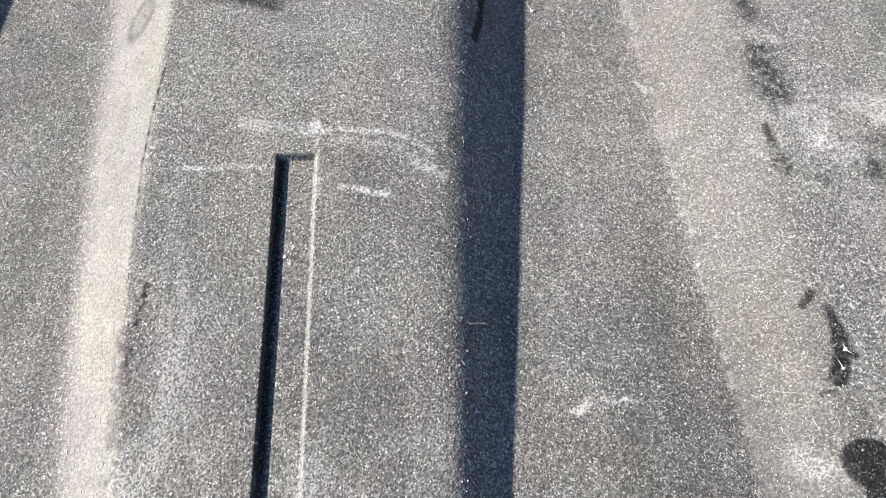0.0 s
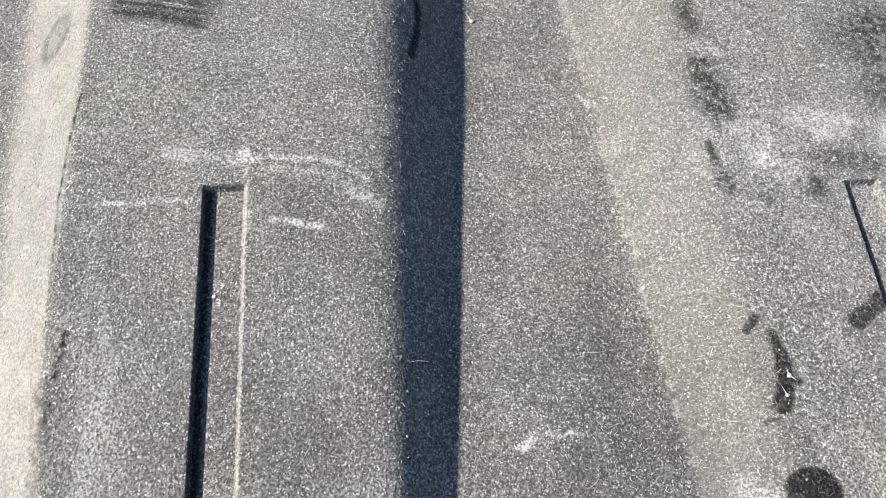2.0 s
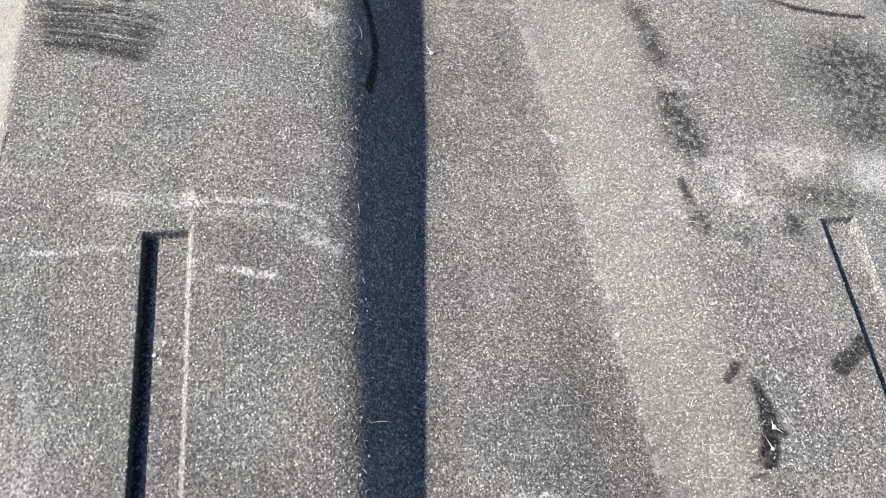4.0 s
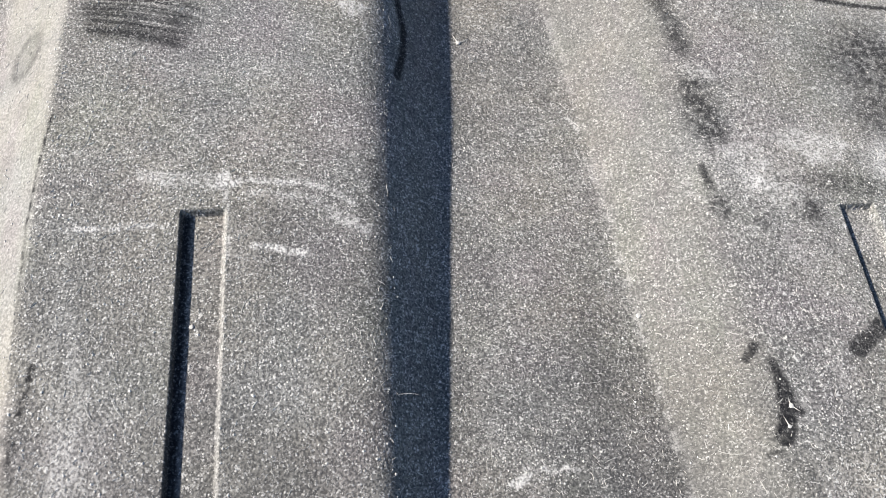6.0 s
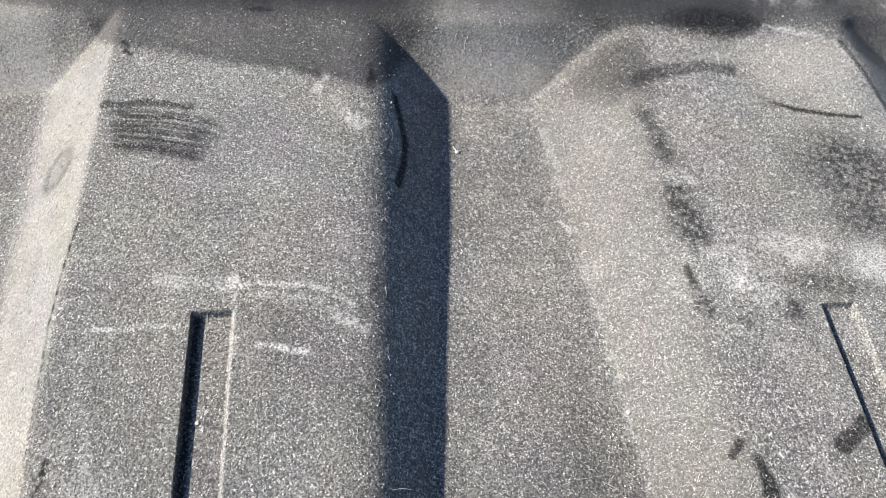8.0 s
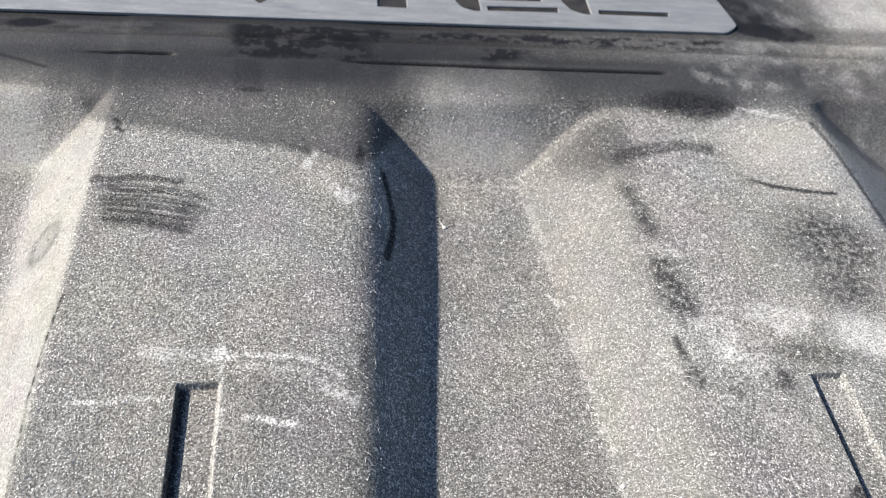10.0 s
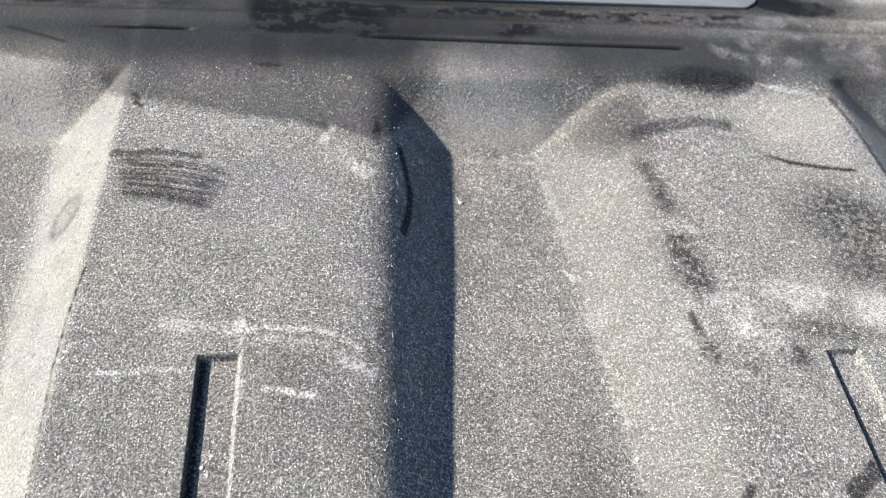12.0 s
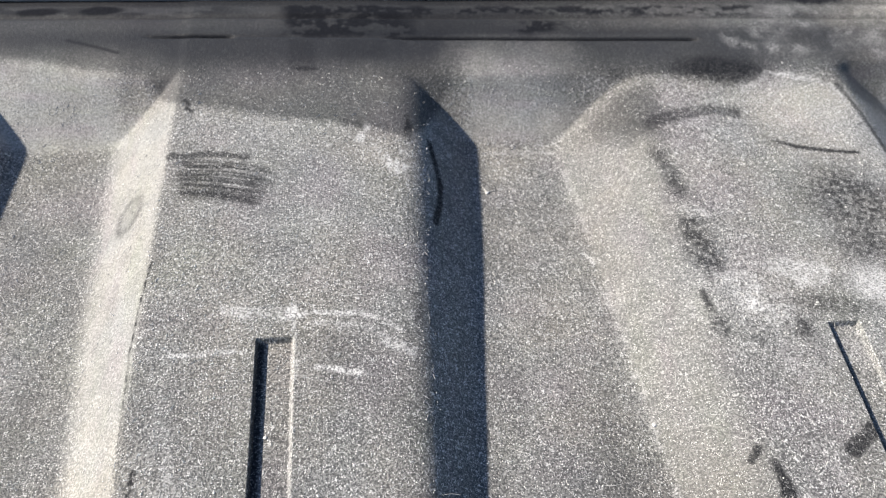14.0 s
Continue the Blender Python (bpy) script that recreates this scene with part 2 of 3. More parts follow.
def wear_and_light(x, y):
    e = edges(y)
    n1, n2, n3 = fbm(x, y, 26.0, 11), fbm(x, y, 7.0, 23), fbm(x, y, 2.4, 31, 2)
    wob = 3.0 * (n2 - 0.5) + 1.2 * (n3 - 0.5)
    xx, yy = x + wob, y + 2.4 * (fbm(x, y, 6.0, 41) - 0.5) + 1.0 * (fbm(x, y, 2.0, 43, 2) - 0.5)
    dust = 0.44 + 0.20 * (n1 - 0.5) + 0.10 * (n2 - 0.5)
    dust = dust + 0.13 * (value_noise(x, y / 7.0, 5.0, 17) - 0.5) * (1 - smooth(100, 150, y)) + 0.10 * (fbm(x, y, 70.0, 19, 2) - 0.5)
    # dust on the rib slopes; the left rib's sunlit side is painted paler
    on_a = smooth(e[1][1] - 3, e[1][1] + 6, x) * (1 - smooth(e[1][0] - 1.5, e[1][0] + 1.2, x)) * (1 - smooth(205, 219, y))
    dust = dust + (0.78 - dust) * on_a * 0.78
    on_b = smooth(e[3][1] - 1.0, e[3][1] + 1.5, xx * 0.4 + x * 0.6) * (1 - smooth(e[3][0] - 3, e[3][0] + 7, xx)) * (1 - smooth(192, 200, yy))
    dust = dust + (0.445 - 0.03 * smooth(120, 160, y) - 0.05 * (1 - smooth(40, 110, y)) - dust) * on_b * (0.8 - 0.35 * smooth(110, 170, y))
    dust = dust - 0.11 * blob(xx, yy, 57, 42, 20, 50, 6, 0.6)
    dust = dust + 0.10 * smooth(28, 40, x) * (1 - smooth(58, 66, x)) * smooth(140, 190, y)
    dust = dust + 0.05 * smooth(26, 34, x) * (1 - smooth(60, 68, x)) * smooth(70, 120, y)
    dust = dust + 0.13 * smooth(-78, -70, x) * (1 - smooth(-8, 4, x)) * smooth(95, 150, y)
    dust = dust + 0.42 * (1 - smooth(-106, -94, x)) * smooth(200, 207, y) + 0.24 * smooth(22, 32, x) * (1 - smooth(64, 76, x)) * smooth(199, 206, y)
    # dim stretch next to the plate: shade painted as a thinner film
    edge_line = 204.5 - 0.22 * (x + 74) + 11.3 * (1 - smooth(-92, -78, x)) + 47.0 * smooth(2, 30, x) + 11 * smooth(60, 150, x)
    hollow = smooth(14, 28, x) * (1 - smooth(64, 80, x))
    thin = smooth(edge_line - 1.5 - 14 * hollow, edge_line + 4.5 + 3 * hollow, yy)
    dust = dust * (1 - 0.66 * thin) * (1 - (0.88 - 0.32 * smooth(50, 90, x)) * smooth(214, 234, yy - 14 * smooth(12, 24, x) * (1 - smooth(70, 84, x)) - 8 * (1 - smooth(-92, -78, x)))) + (0.05 + 0.15 * smooth(20, 140, x)) * smooth(242, 250, y) * (1 - smooth(262, 270, y))
    on_b_top = smooth(96, 104, xx) * (1 - smooth(170, 178, xx))
    dust = dust + 0.13 * on_b_top * (1 - smooth(200, 225, yy))
    bright_cap = blob(xx, yy, 152, 203, 24, 15, 5, 0.35)
    dust = dust + 0.20 * bright_cap
    # sunlit far right corner, its brightness painted as dust
    far_right = smooth(196, 226, xx) * smooth(248, 268, yy)
    dust = dust + 0.55 * far_right + 0.16 * smooth(180, 200, x) * smooth(120, 150, y) + 0.22 * blob(xx, yy, 165, 180, 22, 50, 0, 0.6)
    # darker patch at the right rib's far left corner
    brown = blob(xx, yy, 89, 201, 15, 13, -20, 0.6)
    dust = dust - 0.28 * brown

    bare_and_shade = 0.0 * x
    add = lambda m, k: np.maximum(bare_and_shade, k * m)
    # wiped streaks
    u = (x + 59) * math.cos(-0.2) + (y - 170) * math.sin(-0.2)
    w = -(x + 59) * math.sin(-0.2) + (y - 170) * math.cos(-0.2) + 0.006 * (u - 3) ** 2
    hairs = 0.62 + 0.38 * smooth(0.34, 0.60, 0.55 * value_noise(u / 30.0, w + 0.03 * np.sin(u / 4.0), 0.42, 71) + 0.25 * value_noise(u / 12.0, w, 1.7, 73) + 0.2 * n3)
    wipe = smooth(-17, -11, u + 0.38 * w + 8 * (n2 - 0.5)) * (1 - smooth(11, 22, u + 10 * (n2 - 0.5) + 3.0 * value_noise(w, w, 0.9, 75))) * smooth(-11.5, -7.0, w + 1.5 * (n3 - 0.5)) * (1 - smooth(6.0, 9.5, w + 1.5 * (n3 - 0.5)))
    bare_and_shade = add(wipe * hairs, 0.84)
    bright_hairs = wipe * smooth(0.66, 0.86, value_noise(u / 40.0, w + 0.05 * np.sin(u / 3.0), 0.48, 77)) * smooth(0.3, 0.55, value_noise(x, y, 5.0, 79))
    bare_and_shade = add(stroke(xx, yy, ((-77, 180.5), (-66, 181.5), (-52, 180)), 0.9, 1.3), 0.7)
    # ring on the pale slope
    r = np.hypot(((x + 89.8) * 0.96 - (y - 163) * 0.27) / 4.0, ((x + 89.8) * 0.27 + (y - 163) * 0.96) / 6.8)
    bare_and_shade = add(np.exp(-((r - 1) / 0.22) ** 2) * (0.4 + 0.6 * n3) + 0.35 * (1 - smooth(0.7, 1.05, r)), 0.6)
    # creases and rub marks
    bare_and_shade = add(stroke(x, y, ((11.2, 190), (12.8, 181), (13.9, 172), (13.0, 163), (10.6, 153.5)), 0.55, 1.1), 0.95)
    dots = smooth(0.30, 0.55, value_noise(x, y, 1.3, 81))
    bare_and_shade = add(stroke(x, y, ((-77.4, 137), (-79.0, 121), (-79.5, 105), (-78.6, 88), (-78.2, 76)), 0.05 + 0.12 * smooth(80, 125, y), 0.48) * (0.45 + 0.55 * dots) * (0.55 + 0.45 * smooth(74, 112, y)), 1.0)
    bare_and_shade = add(stroke(x, y, ((-73.1, 70.5), (-74.4, 62.6), (-75.2, 50)), 0.1, 1.5) * (0.25 + 0.75 * smooth(0.3, 0.6, value_noise(x, y, 0.9, 83))), 0.9)
    bare_and_shade = add(stroke(xx, y, ((-76.6, 58), (-76.0, 42), (-75.0, 20)), 0.6, 2.4) * (0.2 + 0.8 * dots), 0.5)
    speckled = 0.30 + 0.70 * smooth(0.34, 0.60, 0.5 * n3 + 0.5 * value_noise(x, y, 1.0, 139))
    # shadow of each slot's left wall, painted as a dark band
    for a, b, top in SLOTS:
        bare_and_shade = add(np.exp(-((x - a - 0.9) / 1.3) ** 4) * (1 - smooth(top - 0.8, top - 0.2, y)) * smooth(-34, -32, y), 0.9 if a < 0 else 0.6)
    bare_and_shade = add(stroke(xx, yy, ((91.8, 180), (94.6, 171.5), (95.6, 160)), 0.5, 4.8) * (0.35 + 0.65 * speckled), 0.7)
    bare_and_shade = add(stroke(xx, yy, ((94.8, 146), (94.8, 138), (97.0, 129)), 1.6, 5.4) * (0.4 + 0.6 * smooth(0.35, 0.6, value_noise(x, y, 1.4, 133))), 0.75)
    bare_and_shade = add(np.maximum(blob(xx, yy, 93.3, 107.0, 2.6, 3.6, 20, 0.6), stroke(xx, yy, ((90.5, 119), (92.0, 112)), 0.4, 1.6)) * speckled, 0.9)
    bare_and_shade = add(blob(xx, yy, 117.5, 104.5, 5.5, 4, -45, 0.6) * speckled, 0.8)
    bare_and_shade = add(blob(xx, yy, 154, 154, 17, 15, -30, 0.6) * (0.45 + 0.55 * smooth(0.3, 0.62, value_noise(x, y, 1.2, 151))), 0.85)
    bare_and_shade = add(blob(xx, yy, 152, 136, 11, 10, 0, 0.6) * (0.45 + 0.55 * smooth(0.3, 0.62, value_noise(x, y, 1.2, 153))), 0.75)
    bare_and_shade = add(blob(xx, yy, 131, 111.5, 17, 3.0, -6, 0.6) * speckled, 0.6)
    bare_and_shade = add(stroke(x, y, ((131.2, 186), (137, 182), (144, 178.9), (154, 176.8), (165.5, 175.4)), 0.35, 1.3) * smooth(130, 142, x), 0.9)
    bare_and_shade = add(stroke(xx, yy, ((93.5, 194.5), (105, 198.0), (117, 199.3), (125.5, 197.6)), 1.4, 3.2), 0.62)
    bare_and_shade = add(blob(xx, yy, 127, 221, 18, 7.5, -4, 0.45) * (0.7 + 0.3 * speckled), 0.92)
    bare_and_shade = add(stroke(xx, yy, ((119.5, 182), (110, 188)), 0.2, 0.9), 0.3)
    bare_and_shade = add(stroke(xx, y, ((3.0, 199), (4.4, 188)), 0.5, 1.3) * speckled, 0.85)
    bare_and_shade = add(stroke(xx, yy, ((-19, 195.5), (-12.5, 194)), 0.5, 1.8), 0.4)
    # drips and drops
    bare_and_shade = add(stroke(x + 0.2 * wob, y, ((91.3, 67.2), (88.9, 64.4)), 0.7, 1.0) * (0.7 + 0.3 * speckled), 0.92)
    bare_and_shade = add(stroke(x + 0.35 * wob, y, ((94.4, 62.4), (95.6, 57.0), (95.2, 51.0), (92.8, 45.0)), 0.5 + 1.1 * (1 - smooth(54, 62, y)), 1.4) * (0.72 + 0.28 * speckled), 1.0)
    bare_and_shade = add(stroke(x, y, ((95.6, 51.4), (98.2, 50.4)), 0.5, 0.8), 0.9)
    bare_and_shade = add(stroke(x, y, ((90.9, 41.9), (87.9, 41.2)), 0.3, 0.8), 0.55)
    bare_and_shade = add(blob(x + 0.45 * wob, y + 0.3 * wob, 94.7, 24.6, 6.5, 6.0, 0, 0.10), 0.97)
    bare_and_shade = add(blob(x + 0.45 * wob, y, 95.0, 16.0, 3.6, 7.0, 0, 0.12), 0.95)
    bare_and_shade = add(stroke(xx, yy, ((117.2, 64.4), (121.5, 67.2), (126, 70.6)), 1.3, 1.7), 0.85)
    bare_and_shade = add(stroke(x, y, ((-75, 208), (-73.2, 205.5), (-74, 203.6), (-72, 202.4)), 0.35, 0.8), 0.85)
    # soaked grime between joint and plate
    xg, yg = x + 9 * (fbm(x, y, 8.0, 141) - 0.5), y + 3.5 * (fbm(x, y, 6.0, 143) - 0.5)
    blots = smooth(0.42, 0.53, 0.65 * fbm(x * 0.38, y, 3.4, 95, 4) + 0.35 * fbm(x, y, 2.0, 97, 2))
    mass = smooth(-45, -39, xg) * (1 - smooth(4, 22, xg)) * smooth(240.5, 243.5, yg) * (1 - smooth(259.5, 262, yg))
    row = smooth(-10, 10, xg) * (1 - smooth(150, 166, xg)) * np.exp(-((yg - 257.6) / 3.4) ** 4)
    spot = blob(xg, yg, 58, 247.5, 14, 5.2, 0, 0.5)
    left_row = (1 - smooth(-70, -50, xg)) * np.exp(-((yg - 257.5) / 3.0) ** 4)
    bare_and_shade = add(mass * (0.45 + 0.55 * smooth(0.38, 0.49, 0.65 * fbm(x * 0.38, y, 3.4, 95, 4) + 0.35 * fbm(x, y, 2.0, 97, 2))), 1.0)
    bare_and_shade = add(row * (0.35 + 0.65 * blots), 1.0)
    bare_and_shade = add(spot * blots, 1.0)
    bare_and_shade = add(smooth(-50, -30, x) * (1 - smooth(90, 150, x)) * smooth(241, 244, y) * (1 - smooth(258, 262, y)) * (0.5 + 0.5 * n1), 0.68)
    bare_and_shade = add(left_row * smooth(0.5, 0.6, fbm(x * 0.2, y, 3.0, 93)), 0.6)
    # shade along the plate's front edge, painted as a dark strip
    bare_and_shade = add(smooth(259, 262, y) * (1 - smooth(268, 276, y)), 0.6)
    bare_and_shade = add(np.exp(-((y - 253.6 + 0.006 * x) / 0.9) ** 2) * (0.4 + 0.6 * n2), 0.55)
    # the plate's cast shadow on its right, painted as two dark blobs
    bare_and_shade = add(blob(xx, yy, 177, 268, 21, 6.2, -6, 0.2), 1.0)
    bare_and_shade = add(blob(xx, yy, 168, 281, 9, 14, 25, 0.35), 0.93)
    # dark line down the right rib's outer crest
    bare_and_shade = add(stroke(x, y, ((173, 212), (176.5, 196), (178.2, 178), (180.5, 155), (182, 120)), 0.5, 1.6), 0.7)
    bare_and_shade = add(blob(xx, y + 0.4 * (yy - y), -112, 258.4, 9.5, 2.7, 3, 0.3), 1.0)
    bare_and_shade = add(blob(xx, y + 0.4 * (yy - y), -135, 257.8, 9.5, 2.4, 3, 0.3), 1.0)
    bare_and_shade = add(blob(x, y, -33, 224, 4.6, 1.3, -3, 0.4), 0.7)
    bare_and_shade = add(smooth(-41, -38, x) * (1 - smooth(-31, -28, x)) * smooth(223, 227, y) * (1 - smooth(238, 243, y)), 0.32)
    bare_and_shade = add(smooth(-24, -20, xx) * (1 - smooth(-4, 0, xx)) * smooth(227, 231, y) * (1 - smooth(238, 243, y)), 0.22)
    bare_and_shade = add(stroke(x, y, ((-121, 241), (-110, 237.2), (-102, 234)), 0.3, 0.9), 0.6)
    line = 241.0 - 0.018 * x
    bare_and_shade = add(np.exp(-((y - line) / 0.85) ** 2) * (smooth(0, 12, x) + smooth(-86, -82, x) * (1 - smooth(-64, -58, x))) * (1 - smooth(119, 124, x)), 1.0)
    bare_and_shade = add(smooth(150, 168, xx) * smooth(226, 236, yy) * (0.1 + 0.5 * smooth(0.42, 0.6, n2)) * (1 - far_right), 0.5)
    bare_and_shade = add(stroke(x, y, ((2.0, 122), (2.2, 112)), 0.6, 1.4) * speckled, 0.5)

    bare_and_shade = bare_and_shade * (1 - 0.7 * bright_hairs)
    pale = 0.25 * bright_hairs
    put = lambda m, k: np.maximum(pale, k * m)
    rub = 0.28 + 0.72 * smooth(0.36, 0.60, 0.5 * n3 + 0.5 * value_noise(x, y, 1.0, 135))
    pale = put(stroke(xx, yy, ((-53, 117.4), (-45, 117.2), (-36, 116.4)), 0.6, 2.2) * rub, 0.72)
    pale = put(blob(xx, yy, -35.2, 117.0, 2.0, 2.4, 0, 0.4), 0.95)
    pale = put(stroke(x + 0.3 * wob, y, ((-34.6, 117), (-33.9, 108), (-33.6, 96)), 0.3, 1.0) * rub, 0.55)
    pale = put(blob(xx, yy, -29, 98, 5, 9, 0, 0.7) * rub, 0.16)
    pale = put(stroke(xx, yy, ((-33, 116.0), (-20, 115.8), (-10, 114), (-3, 109.5)), 0.3, 1.2) * rub, 0.8)
    pale = put(stroke(xx, yy, ((-28, 112.5), (-14, 110.5), (-5, 106), (-1, 103)), 0.3, 1.6) * rub, 0.42)
    pale = put(stroke(xx, yy, ((-8, 106.0), (-2.5, 103.5), (0, 102)), 0.5, 1.8) * rub, 0.62)
    pale = put(stroke(x, y + 0.2 * wob, ((-70, 103.4), (-60, 103.8), (-51, 104.2)), 0.35, 0.9) * rub, 0.85)
    pale = put(stroke(x, y + 0.2 * wob, ((-28, 98.4), (-21, 97.0), (-14, 95.4)), 0.45, 0.9) * rub, 0.95)
    pale = put(stroke(x + 0.3 * wob, y + 0.4 * wob, ((30.3, 40.6), (33, 41.6)), 0.7, 0.8), 0.85)
    pale = put(stroke(x + 0.3 * wob, y + 0.4 * wob, ((33, 41.6), (37.7, 43.9), (39.6, 42.4), (42.6, 43.6), (45.8, 42.6)), 0.15, 0.7) * rub, 0.9)
    flake = smooth(0.44, 0.60, fbm(x * 0.8, y, 9.0, 101, 5) + 0.12 * (n3 - 0.5)) * (0.35 + 0.65 * smooth(0.3, 0.7, value_noise(x, y, 1.1, 137)))
    pale = put(blob(xx, yy, 104, 115, 15, 9, -15, 0.6) * (0.2 + 0.8 * flake), 1.0)
    pale = put(blob(xx, yy, 97.5, 151, 4.5, 2.5, -20, 0.6) * rub, 0.7)
    pale = put(blob(xx, yy, 128, 121, 16, 8, -10, 0.6) * flake, 0.85)
    pale = put(blob(xx, yy, 150, 117, 11, 9, -20, 0.45) * (0.4 + 0.6 * flake), 0.95)
    pale = put(blob(xx, yy, 118, 96, 18, 10, 0, 0.7) * flake, 0.22)
    pale = put(blob(xx, yy, 83.5, 25, 7, 3.6, -30, 0.6) * (0.3 + 0.7 * flake), 0.40)
    pale = put(stroke(x, y, ((62.3, 147.5), (64.6, 142.5)), 0.2, 0.7), 0.7)
    pale = put(stroke(xx, yy, ((-12, 190), (-4, 186), (0, 174)), 2.0, 4.5) * smooth(0.42, 0.62, 0.6 * value_noise(x, y / 5.0, 1.3, 147) + 0.4 * n3), 0.85)
    pale = put(stroke(xx, yy, ((134, 210), (146, 218), (158, 218), (170, 212), (175, 198), (176.8, 170)), 0.5, 1.8) * rub, 0.45)
    pale = put(smooth(140, 165, xx) * smooth(228, 240, yy) * smooth(0.50, 0.72, fbm(x, y, 9.0, 111, 5)), 0.18)
    wisp = 0.25 + 0.75 * smooth(0.42, 0.62, fbm(x, y, 6.0, 145, 5))
    for way in (((136, 242), (138, 235), (147, 232), (160, 236)), ((160, 233), (172, 236), (181, 231), (190, 238)), ((192, 240), (200, 231), (203, 222), (201, 214)), ((150, 243), (170, 246), (196, 240), (216, 246))):
        pale = put(stroke(xx + 6 * (n1 - 0.5), yy, way, 0.1, 6.0) * wisp * wisp, 0.25)
    pale = put(stroke(xx, yy, ((146, 218.6), (152, 218), (164, 215)), 0.4, 1.6) * rub, 0.8)
    # more of the far right corner's sunlight, painted pale
    pale = put(smooth(200, 222, xx) * smooth(255, 275, yy) * smooth(0.35, 0.70, fbm(x, y, 16.0, 113, 5)), 0.5)
    pale = put(np.exp(-((x - e[3][1] - 0.5) / 1.3) ** 2) * (1 - smooth(190, 205, y)) * smooth(0.45, 0.6, n3), 0.28)
    pale = put(np.exp(-((x - 47) / 14.0) ** 4 - ((y - 197.5) / 1.0) ** 2) * rub, 0.4)
    pale = put(smooth(0.45, 0.75, fbm(x, y, 9.0, 121)) * (1 - smooth(22, 40, y)) * smooth(-76, -70, x) * (1 - smooth(-6, 2, x)), 0.38)
    pale = put(smooth(0.4, 0.7, fbm(x, y / 4.0, 5.0, 123)) * (1 - smooth(60, 85, y)) * smooth(-78, -75, x) * (1 - smooth(-66, -52, x)), 0.42)
    # sunlit right wall of each slot, painted as a pale line
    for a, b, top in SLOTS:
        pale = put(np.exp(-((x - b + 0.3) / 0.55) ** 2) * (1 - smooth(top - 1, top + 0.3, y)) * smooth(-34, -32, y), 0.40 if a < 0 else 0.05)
    pale = pale * (1 - 0.75 * bare_and_shade)
    return np.clip(dust, 0, 1), np.clip(bare_and_shade, 0, 1), np.clip(pale, 0, 1)


def axis(lo, hi, dense_lo, dense_hi, step, coarse, extra):
    parts = [np.arange(lo, dense_lo, coarse), np.arange(dense_lo, dense_hi, step), np.arange(dense_hi, hi, coarse), [hi]]
    for c, r, s in extra:
        parts.append(np.arange(c - r, c + r, s))
    v = np.unique(np.round(np.concatenate(parts), 3))
    return v[np.concatenate([[True], np.diff(v) > 0.08])]


def cover_panel():
    fine = [(p, 1.6, 0.14) for s in SLOTS for p in s[:2]]
    xs = axis(X0, X1, -155, 215, 0.44, 3.0, fine)
    ys = axis(Y0, Y1, 10, 285, 0.44, 3.0, [(s[2], 1.2, 0.15) for s in SLOTS] + [(170.0, 12.0, 0.2)])
    gx, gy = np.meshgrid(xs, ys)
    gz = height(gx, gy)
    w, h = len(xs), len(ys)
    co = np.stack([gx, gy, gz], -1).reshape(-1, 3) * U
    i = (np.arange(h - 1)[:, None] * w + np.arange(w - 1)[None, :]).ravel()
    quads = np.stack([i, i + 1, i + 1 + w, i + w], -1)
    mesh = bpy.data.meshes.new("cover_panel")
    mesh.vertices.add(len(co))
    mesh.vertices.foreach_set("co", co.ravel())
    mesh.loops.add(quads.size)
    mesh.loops.foreach_set("vertex_index", quads.ravel())
    mesh.polygons.add(len(quads))
    mesh.polygons.foreach_set("loop_start", np.arange(0, quads.size, 4))
    mesh.polygons.foreach_set("use_smooth", np.ones(len(quads), bool))
    mesh.update(calc_edges=True)
    layer = mesh.attributes.new("wear_and_light", "FLOAT_COLOR", "POINT")
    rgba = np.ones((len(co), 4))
    for k, v in enumerate(wear_and_light(gx, gy)):
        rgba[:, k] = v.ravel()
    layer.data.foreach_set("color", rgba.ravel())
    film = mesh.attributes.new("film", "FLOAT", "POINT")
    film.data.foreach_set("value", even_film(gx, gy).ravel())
    return mesh


def surface_z(x, y):
    return float(height(np.array([x]), np.array([y]))[0])


def skirt(points):
    """A wall with thickness down from the rim of the panel."""
    bm = bmesh.new()
    cx, cy = (X0 + X1) / 2, (Y0 + Y1) / 2
    rows = []
    for x, y in points:
        z = surface_z(x, y)
        ix, iy = x + (3 if x < cx else -3), y + (3 if y < cy else -3)
        rows.append([bm.verts.new((px * U, py * U, pz * U)) for px, py, pz in ((x, y, z), (x, y, -42), (ix, iy, -42), (ix, iy, z - 3))])
    for a, b in zip(rows[:-1], rows[1:]):
        for k in range(3):
            bm.faces.new((a[k], b[k], b[k + 1], a[k + 1]))
    bmesh.ops.recalc_face_normals(bm, faces=bm.faces)
    return bm


cover = tagged(new("engine_cover"), "ribbed black plastic engine cover under pale dust", "engine cover")
part("cover_panel", cover_panel(), PLASTIC, cover, "grained plastic panel with raised ribs and slots")
xs_rim, ys_rim = np.linspace(X0, X1, 170), np.linspace(Y0, Y1, 130)
for rim in ([(x, Y0) for x in xs_rim], [(X1, y) for y in ys_rim], [(x, Y1) for x in xs_rim[::-1]], [(X0, y) for y in ys_rim[::-1]]):
    part("skirt", skirt(rim), BLACK, cover)


